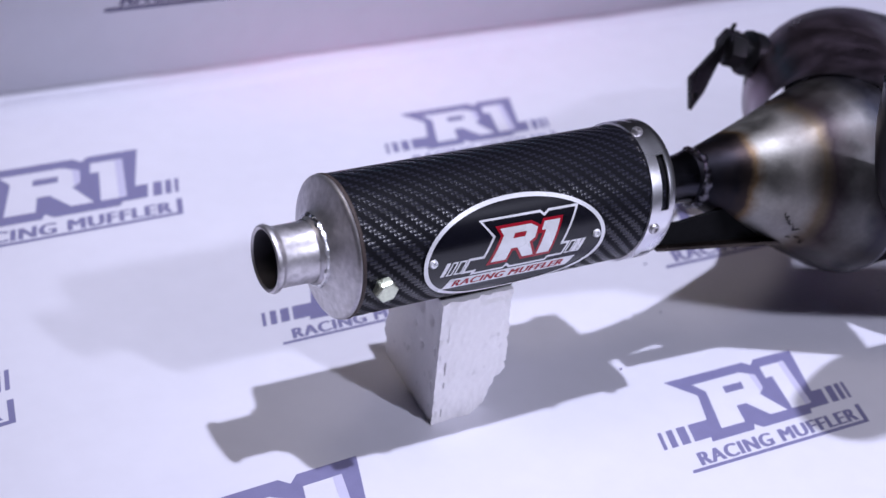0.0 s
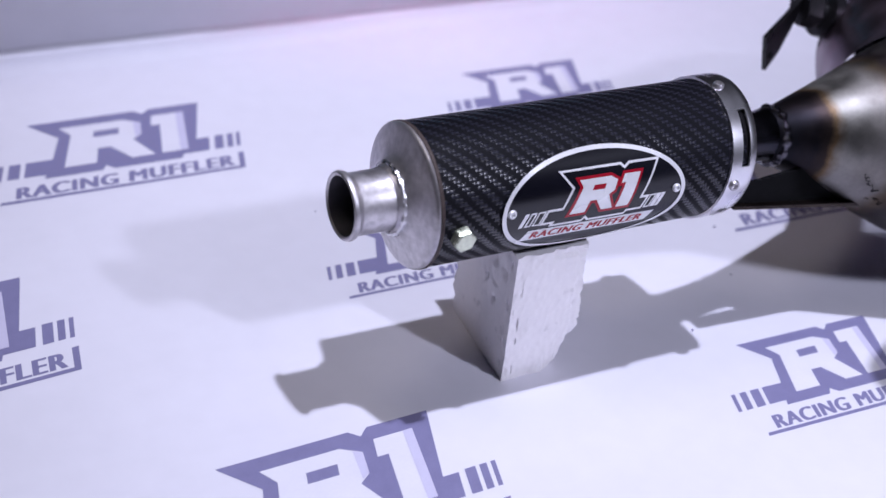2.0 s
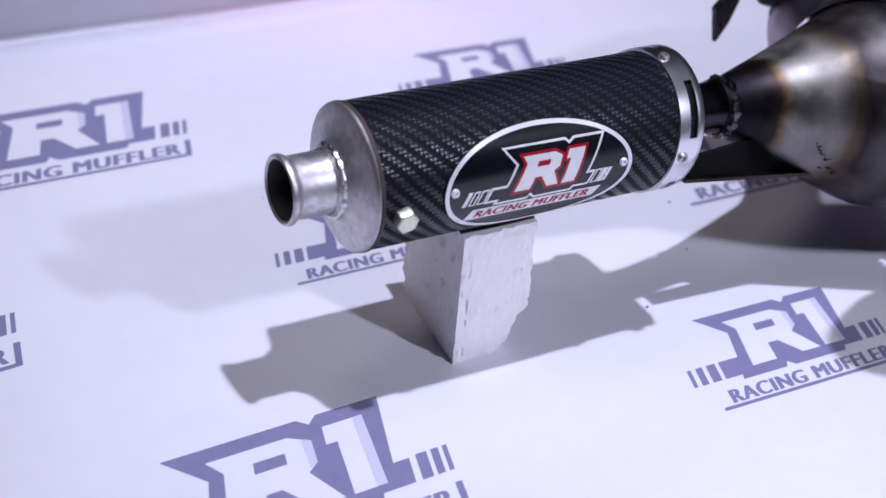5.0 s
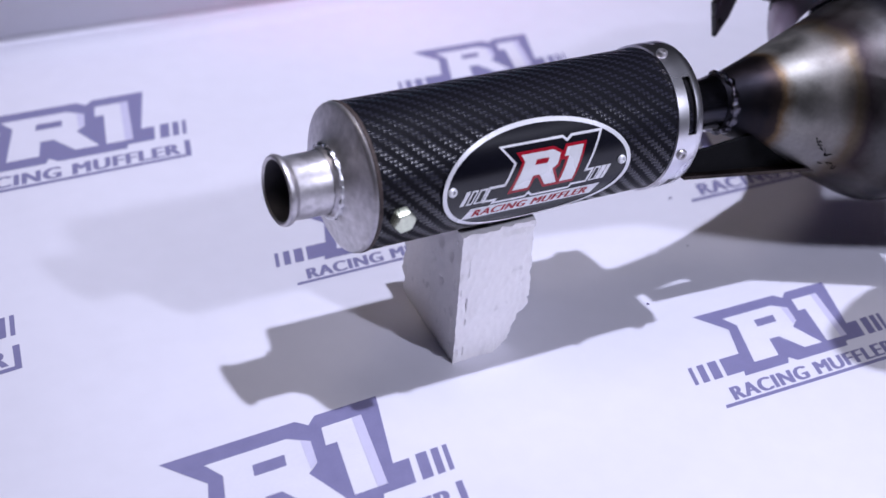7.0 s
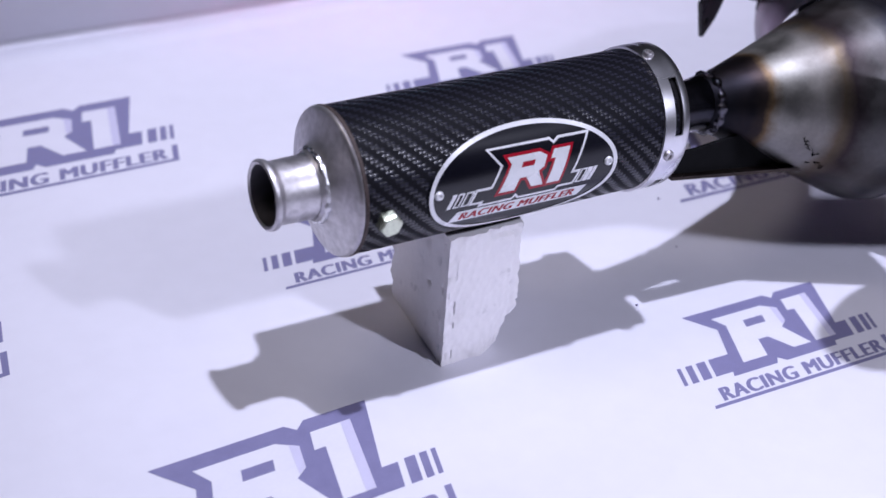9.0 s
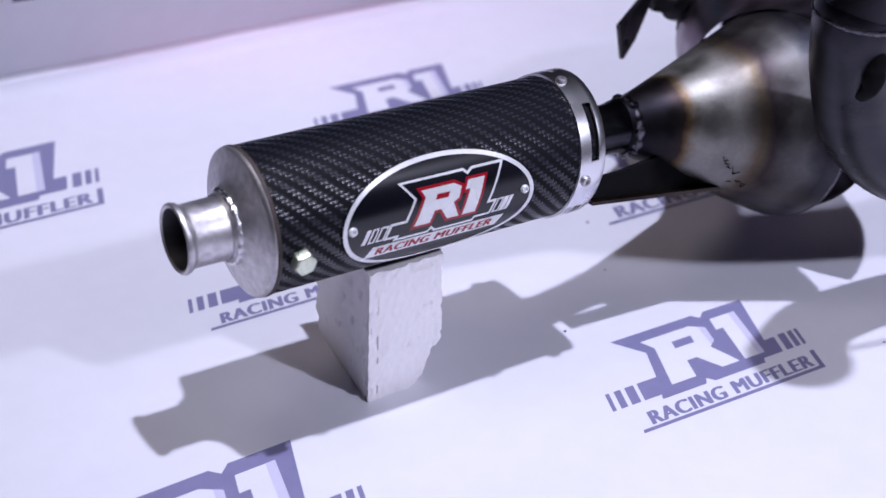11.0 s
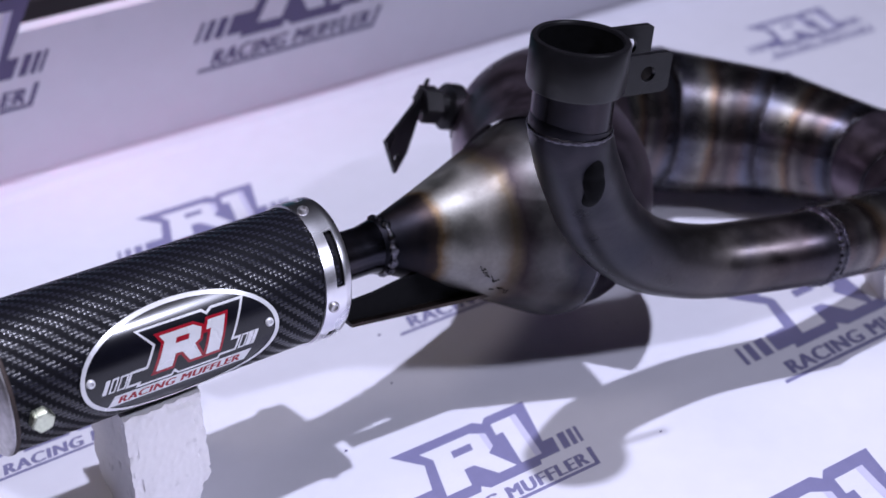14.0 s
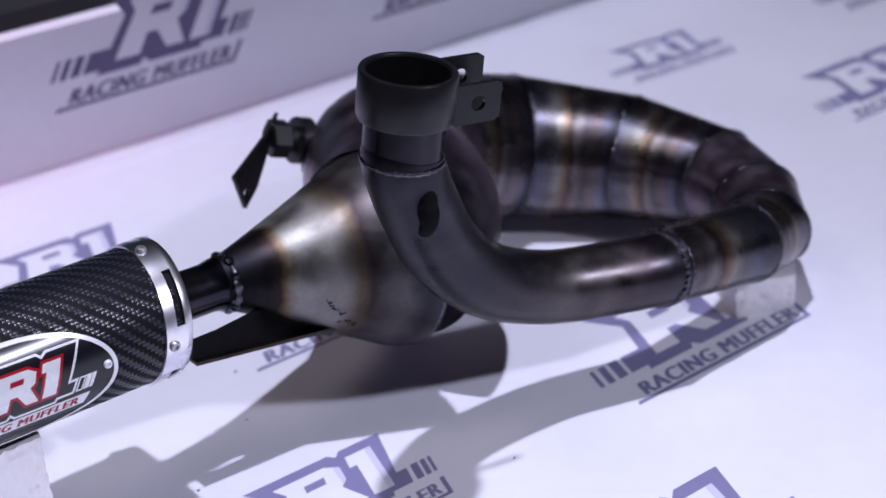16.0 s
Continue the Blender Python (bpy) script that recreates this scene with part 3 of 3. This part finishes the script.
def smooth_path(pts, steps=8):
    """Catmull-Rom through rows of x, y, z, r."""
    out = []
    for i in range(len(pts) - 1):
        p = [np.array(pts[max(0, min(len(pts) - 1, i + k))], float) for k in (-1, 0, 1, 2)]
        for s in range(steps):
            t = s / steps
            out.append(0.5 * (2 * p[1] + (p[2] - p[0]) * t + (2 * p[0] - 5 * p[1] + 4 * p[2] - p[3]) * t * t + (3 * p[1] - p[0] - 3 * p[2] + p[3]) * t ** 3))
    out.append(np.array(pts[-1], float))
    return out


def run(name, rows, mat, parent=chamber, label="", normals=None, n=56):
    bm, _ = tube([P(*r[:3]) for r in rows], [r[3] * U for r in rows], n=n, origin=CO, ring_normals=normals)
    return part(name, bm, mat, parent, label)


def weld_at(p, normal, r, thick=0.022, count=40, parent=chamber, stretch=None, amount=0.0, depth=0.35):
    bm = bead_ring(0, r, thick, count, depth=depth)
    turn = Vector(normal).normalized().to_track_quat("X", "Z").to_matrix().to_4x4()
    for v in bm.verts:
        co = turn @ v.co
        if stretch is not None:
            co += stretch * co.dot(stretch) * amount
        v.co = co + P(*p) - CO
    return part("weld_bead", bm, M_weld, parent)


# stinger and reverse cone
CONE_D = Vector((1, -0.049, -0.116)).normalized()
cone0 = Vector((0.60, 1.262, 1.207))


def on_cone(s):
    return cone0 + CONE_D * s


run("stinger", [(*(ST0 - AXD * 0.03), 0.165), (*(ST0 + AXD * 0.1), 0.150), (*bent(ST0, cone0, 0.8), 0.150), (*cone0, 0.165)], M_stinger)
prof = [(0.0, 0.165), (0.08, 0.185), (0.18, 0.225), (0.30, 0.275), (0.5, 0.362), (0.8, 0.498), (1.0, 0.588), (1.1, 0.632), (1.17, 0.655), (1.26, 0.664)]
cone = run("reverse_cone", [(*on_cone(s), r) for s, r in prof], M_cone, label="bright steel cone with golden and brown heat bands", n=80)
weld_at(on_cone(0.05), CONE_D, 0.170, 0.027, 13, depth=0.4)
weld_at(on_cone(1.24), CONE_D, 0.655, 0.012, 60)

# smudged pen strokes on the cone
ref = (Vector((1.18, 0.75, 0.97)) - cone0)
ref = (ref - CONE_D * ref.dot(CONE_D)).normalized()
ref2 = CONE_D.cross(ref)
rng = random.Random(4)


def cone_point(s, a, lift=0.003):
    k = next(i for i in range(len(prof) - 1) if prof[i + 1][0] >= s)
    (s0, r0), (s1, r1) = prof[k], prof[k + 1]
    r = r0 + (r1 - r0) * (s - s0) / (s1 - s0) + lift
    return on_cone(s) + (ref * math.cos(a) + ref2 * math.sin(a)) * r


for s, a in [(0.60 + 0.02 * i, 0.0 + 0.045 * i) for i in range(-2, 4)] + [(0.66, 0.30), (0.70, 0.28), (0.73, 0.33)]:
    a0 = a + rng.uniform(-0.03, 0.03)
    stroke = [cone_point(s + rng.uniform(-0.02, 0.02), a0 + rng.uniform(-0.05, 0.05)) for _ in range(4)]
    run("pen_stroke", [(*q, 0.0026) for q in stroke], M_matt_black, cone, n=6)

# mitred bends back to the header pipe
elbow = smooth_path([(*on_cone(1.0), 0.655), (*on_cone(1.25), 0.664), (2.12, 1.42, 1.07, 0.655), (2.32, 1.76, 1.09, 0.62), (2.56, 2.16, 1.07, 0.60), (3.13, 2.59, 0.88, 0.59), (3.6, 2.6, 0.75, 0.58)], 5)[5:26]
run("elbow", [tuple(r) for r in elbow], M_purple, label="violet-tinted steel elbow", n=72)
BENDS = [(3.13, 2.59, 0.88, 0.59), (4.08, 2.62, 0.62, 0.565), (4.69, 1.89, 0.57, 0.485), (4.89, 1.15, 0.58, 0.375), (4.74, 0.64, 0.585, 0.33), (4.50, 0.32, 0.585, 0.295), (4.12, 0.18, 0.66, 0.28), (3.20, 0.115, 0.82, 0.243)]
BEND_MATS = [M_bend, M_bend, M_bend, M_purple, M_purple, M_bend, M_bend]
knots = [Vector(b[:3]) for b in BENDS]
dirs = [(knots[i + 1] - knots[i]).normalized() for i in range(len(knots) - 1)]
norms = [dirs[0]] + [(dirs[i - 1] + dirs[i]).normalized() for i in range(1, len(knots) - 1)] + [dirs[-1]]


def mitre_ring(bm, i, seg, n):
    """Ring of the segment's cylinder cut by the mitre plane at knot i."""
    d, nn, k = dirs[seg], norms[i], knots[i]
    s = d.cross(Vector((0, 0, 1))).normalized()
    u = s.cross(d).normalized()
    ring = []
    for j in range(n):
        t = 2 * math.pi * j / n
        v = (s * math.cos(t) + u * math.sin(t)) * BENDS[i][3]
        v = v - d * (v.dot(nn) / d.dot(nn))
        ring.append(bm.verts.new((k + v) * U - CO))
    return ring


for seg in range(len(knots) - 1):
    bm = bmesh.new()
    n = 64
    a, b = mitre_ring(bm, seg, seg, n), mitre_ring(bm, seg + 1, seg, n)
    uv = bm.loops.layers.uv.new("run")
    for j in range(n):
        f = bm.faces.new((a[j], a[(j + 1) % n], b[(j + 1) % n], b[j]))
        for lp, w in zip(f.loops, ((0, j / n), (0, (j + 1) / n), (1, (j + 1) / n), (1, j / n))):
            lp[uv].uv = w
    bmesh.ops.subdivide_edges(bm, edges=[e for e in bm.edges if (e.verts[0] in a) != (e.verts[1] in a)], cuts=3)
    bmesh.ops.recalc_face_normals(bm, faces=bm.faces)
    part("bend_segment", bm, BEND_MATS[seg], chamber)
for i in range(1, len(knots) - 1):
    k = dirs[i] - dirs[i - 1]
    c = dirs[i].dot(norms[i])
    weld_at(knots[i], norms[i], BENDS[i][3] - 0.004, 0.014, 70, stretch=k.normalized() if k.length > 1e-3 else None, amount=1 / c - 1)
weld_at(knots[-1], norms[-1], 0.242, 0.026, 34)
weld_at(knots[-1] - norms[-1] * 0.06, norms[-1], 0.246, 0.014, 34)

# header pipe and port collar
header_rows = smooth_path([(3.3, 0.12, 0.8, 0.24), (3.16, 0.118, 0.825, 0.242), (2.77, 0.23, 0.845, 0.239), (2.388, 0.323, 0.902, 0.236), (1.948, 0.349, 1.106, 0.236), (1.61, 0.321, 1.445, 0.236), (1.357, 0.213, 1.873, 0.234), (1.216, 0.115, 2.146, 0.23), (1.183, 0.095, 2.253, 0.228), (1.188, 0.089, 2.301, 0.226)], 8)
header = run("header_pipe", [tuple(r) for r in header_rows], M_header, label="dull brown-grey bent header pipe")
COL_D = Vector((0.10, -0.07, 1)).normalized()
col0 = Vector((1.181, 0.093, 2.253))
weld_at(col0 - COL_D * 0.005, COL_D, 0.228, 0.013, 26)
run("port_sleeve", [(*(col0 + COL_D * -0.02), 0.226), (*(col0 + COL_D * 0.02), 0.223), (*(col0 + COL_D * 0.3), 0.222)], M_stinger)


def collar_ring():
    c0, c1 = col0 + COL_D * 0.235, col0 + COL_D * 0.505
    rows = [(c0, 0.224), (c0, 0.262), (c0 + COL_D * 0.012, 0.269), (c1 - COL_D * 0.012, 0.269), (c1, 0.262), (c1, 0.236), (c1 - COL_D * 0.012, 0.229), (c1 - COL_D * 0.04, 0.226)]
    bm, _ = tube([P(*r[0]) for r in rows], [r[1] * U for r in rows], n=72, origin=CO, ring_normals=[COL_D] * len(rows))
    return bm


collar = part("port_collar", collar_ring(), M_black, chamber, "black slit clamp collar with bolt ears")


def slab(corners, thick, bevel=0.006, hole=None, hole_r=0.05):
    """A plate from a planar outline (units), given thickness, with worn edges and, if asked, a round hole."""
    pts = [Vector(c) for c in corners]
    nrm = sum((pts[i].cross(pts[(i + 1) % len(pts)]) for i in range(len(pts))), Vector()).normalized()
    o = pts[0]
    ex = (pts[1] - pts[0]).normalized()
    ex = (ex - nrm * ex.dot(nrm)).normalized()
    ey = nrm.cross(ex)
    loops = [[((p - o).dot(ex), (p - o).dot(ey)) for p in pts]]
    if hole is not None:
        h = Vector(hole) - o
        loops.append([(h.dot(ex) + hole_r * math.cos(2 * math.pi * k / 20), h.dot(ey) + hole_r * math.sin(2 * math.pi * k / 20)) for k in range(20)])
    bm = flat(loops)
    r = bmesh.ops.extrude_face_region(bm, geom=bm.faces[:])
    for v in r["geom"]:
        if isinstance(v, bmesh.types.BMVert):
            v.co.z += thick
    bmesh.ops.recalc_face_normals(bm, faces=bm.faces)
    for v in bm.verts:
        v.co = (o + ex * v.co.x + ey * v.co.y + nrm * (v.co.z - thick / 2)) * U - CO
    return bm


# bolt ears: out from the collar, away to the back and to the right
ear_x = Vector((0.86, -0.16, -0.06)).normalized()
for off, length, rise in ((Vector((0.1, 0.19, -0.055)), 0.50, 0.0), (Vector((0.15, -0.03, -0.15)), 0.405, -0.03)):
    base = col0 + COL_D * 0.39 + off + ear_x * 0.12
    length -= 0.12
    up = COL_D * 0.115
    ear = part("bolt_ear", slab([base - up, base + ear_x * (length - 0.03) - up, base + ear_x * length - up * 0.8, base + ear_x * length + up * 0.85, base + ear_x * (length - 0.03) + up, base + up], 0.03, hole=base + ear_x * (length - 0.14), hole_r=0.045), M_black, collar)

# spring hook on the header
hook_c = Vector((1.235, -0.02, 1.97))
hook_d = Vector((0.12, 0.02, -1)).normalized()
out_d = Vector((-0.35, -0.85, 0.38)).normalized()
hook = [(*(hook_c + hook_d * a + out_d * b), r) for a, b, r in ((-0.10, -0.06, 0.04), (-0.115, 0.04, 0.042), (-0.06, 0.065, 0.060), (-0.01, 0.062, 0.060), (0.05, 0.065, 0.061), (0.11, 0.04, 0.046), (0.135, -0.06, 0.055))]
run("spring_hook", [tuple(r) for r in smooth_path(hook, 4)], M_matt_black, header, n=14)

# mounting stay under the stinger
run("collar_bore", [(*(col0 + COL_D * 0.49), 0.225), (*(col0 + COL_D * 0.1), 0.219), (*(col0 - COL_D * 0.05), 0.216), (*(col0 - COL_D * 0.06), 0.001)], M_matt_black, collar)
part("mounting_stay", slab([(0.26, 1.04, 0.92), (1.05, 1.02, 0.80), (1.32, 1.03, 0.75), (1.35, 1.06, 0.98), (0.85, 1.05, 1.07), (0.46, 1.05, 1.035), (0.26, 1.05, 1.035)], 0.03), M_matt_black, chamber)
part("stay_flange", slab([(0.26, 0.99, 0.905), (1.30, 0.95, 0.745), (2.05, 0.88, 0.67), (2.07, 1.12, 0.67), (1.30, 1.10, 0.745), (0.26, 1.10, 0.905)], 0.022), M_stay, chamber, "dark flat flange of the stay, brown reflection put into its colour")

# rear hanger
part("hanger_plate", slab([(1.89, 2.52, 1.57), (1.74, 2.44, 1.47), (1.35, 2.28, 1.33), (1.44, 2.30, 1.06), (1.58, 2.37, 1.15), (1.70, 2.43, 1.30), (1.80, 2.48, 1.45)], 0.03, hole=(1.46, 2.305, 1.17), hole_r=0.03), M_black, chamber)
run("hanger_nut", [(1.78, 2.474, 1.425, 0.001), (1.785, 2.473, 1.424, 0.135), (1.90, 2.455, 1.39, 0.135), (1.905, 2.454, 1.389, 0.09)], M_black, n=6)
run("hanger_boss", [(1.88, 2.46, 1.396, 0.09), (1.96, 2.447, 1.366, 0.09), (1.965, 2.446, 1.364, 0.165), (2.07, 2.435, 1.33, 0.165), (2.08, 2.434, 1.328, 0.11), (2.3, 2.4, 1.26, 0.11)], M_black, n=20)
run("hanger_stud", [(2.03, 2.42, 1.36, 0.03), (2.02, 2.42, 1.12, 0.03), (2.02, 2.42, 1.10, 0.001)], M_black, n=12)

# ---- foam blocks ----


def torn_block(base, z1, seed, tear, cells=44):
    """A cut foam prism on four corners, its faces pitted and its edges crumbled."""
    bm = bmesh.new()
    b = [Vector((x, y, 0)) for x, y in base]
    n = cells
    grid = {}

    def vert(p):
        key = tuple(round(c, 5) for c in p)
        if key not in grid:
            grid[key] = bm.verts.new(p)
        return grid[key]

    def point(u, v, w):
        lo = b[0].lerp(b[1], u)
        hi = b[3].lerp(b[2], u)
        p = lo.lerp(hi, v)
        return Vector((p.x, p.y, w * z1))

    for i in range(n):
        for j in range(n):
            u0, u1, v0, v1 = i / n, (i + 1) / n, j / n, (j + 1) / n
            for quad in ([(u0, 0, v0), (u1, 0, v0), (u1, 0, v1), (u0, 0, v1)], [(u1, 1, v0), (u0, 1, v0), (u0, 1, v1), (u1, 1, v1)],
                         [(0, u1, v0), (0, u0, v0), (0, u0, v1), (0, u1, v1)], [(1, u0, v0), (1, u1, v0), (1, u1, v1), (1, u0, v1)],
                         [(u0, v0, 1), (u1, v0, 1), (u1, v1, 1), (u0, v1, 1)], [(u0, v1, 0), (u1, v1, 0), (u1, v0, 0), (u0, v0, 0)]):
                bm.faces.new([vert(point(*q)) for q in quad])
    c = sum(b, Vector()) / 4 + Vector((0, 0, z1 / 2))
    for v in bm.verts:
        p = v.co.copy()
        q = p * 7 + Vector((seed, 0, 0))
        k = noise.noise(q) * 0.6 + noise.noise(q * 2.7) * 0.4
        side = (p - c)
        side.z = 0
        v.co += side.normalized() * (k * 0.011 + 0.008 * noise.noise(q * 6))
        near = max(abs((p - b[m]).to_2d().length) < 0.06 for m in range(4))
        if near or p.z > 0.94 * z1:
            # crumbled arrises
            v.co -= side.normalized() * max(0, 0.03 * noise.noise(q * 2.4) + 0.012 * noise.noise(q * 7) + 0.006)
        for h, (du, dz, dr) in enumerate(((0.35, 0.80, 0.055), (0.17, 0.78, 0.045), (0.45, 0.60, 0.03), (0.30, 0.50, 0.035)) if tear else ()):
            c_dent = b[0].lerp(b[3], du) + Vector((0, 0, dz * z1))
            d = (p - c_dent).length
            if d < dr:
                v.co += Vector((0.03 * (1 - d / dr), 0, 0))
        if tear:
            # the lower right edge is broken away
            e = (b[1] - b[0]).normalized()
            along = (p - b[0]).dot(e) / (b[1] - b[0]).length
            if along > 0.55:
                bite = max(0, (along - 0.55) / 0.45) * max(0, 1 - p.z / (0.34 * z1))
                v.co += -e * bite * (0.11 + 0.05 * k) + (b[3] - b[0]).normalized() * bite * 0.05
        if p.z < 1e-6:
            v.co.z = 0
        v.co = v.co * U
    bmesh.ops.recalc_face_normals(bm, faces=bm.faces)
    return bm


tagged(mesh_ob("foam_block", torn_block([(-1.225, 0.985), (-0.74, 1.0), (-0.68, 1.70), (-1.13, 1.80)], 0.842, 3, True), M_foam), "torn white foam block propping up the silencer", "foam block", "foam props")
tagged(mesh_ob("foam_block", torn_block([(4.15, 0.27), (4.58, 0.09), (4.92, 0.42), (4.42, 0.78)], 0.275, 9, False, 18), M_foam), "broken grey-white foam piece under the pipe bend", "foam block", "foam props")

# ---- crumbs on the banner ----
rng = random.Random(11)
bm = bmesh.new()
for _ in range(16):
    c = P(rng.uniform(-4.2, 5.5), rng.uniform(-2.2, 3.6), 0)
    r = U * rng.uniform(0.004, 0.010)
    made = bmesh.ops.create_icosphere(bm, subdivisions=1, radius=r)
    for v in made["verts"]:
        v.co = Vector((v.co.x * rng.uniform(0.7, 1.6), v.co.y, max(-r * 0.4, v.co.z * 0.7))) + c + Vector((0, 0, r * 0.4))
tagged(mesh_ob("crumbs", bm, M_ink_dark), "tiny dark crumbs scattered on the banner", "crumbs", kind="stuff")
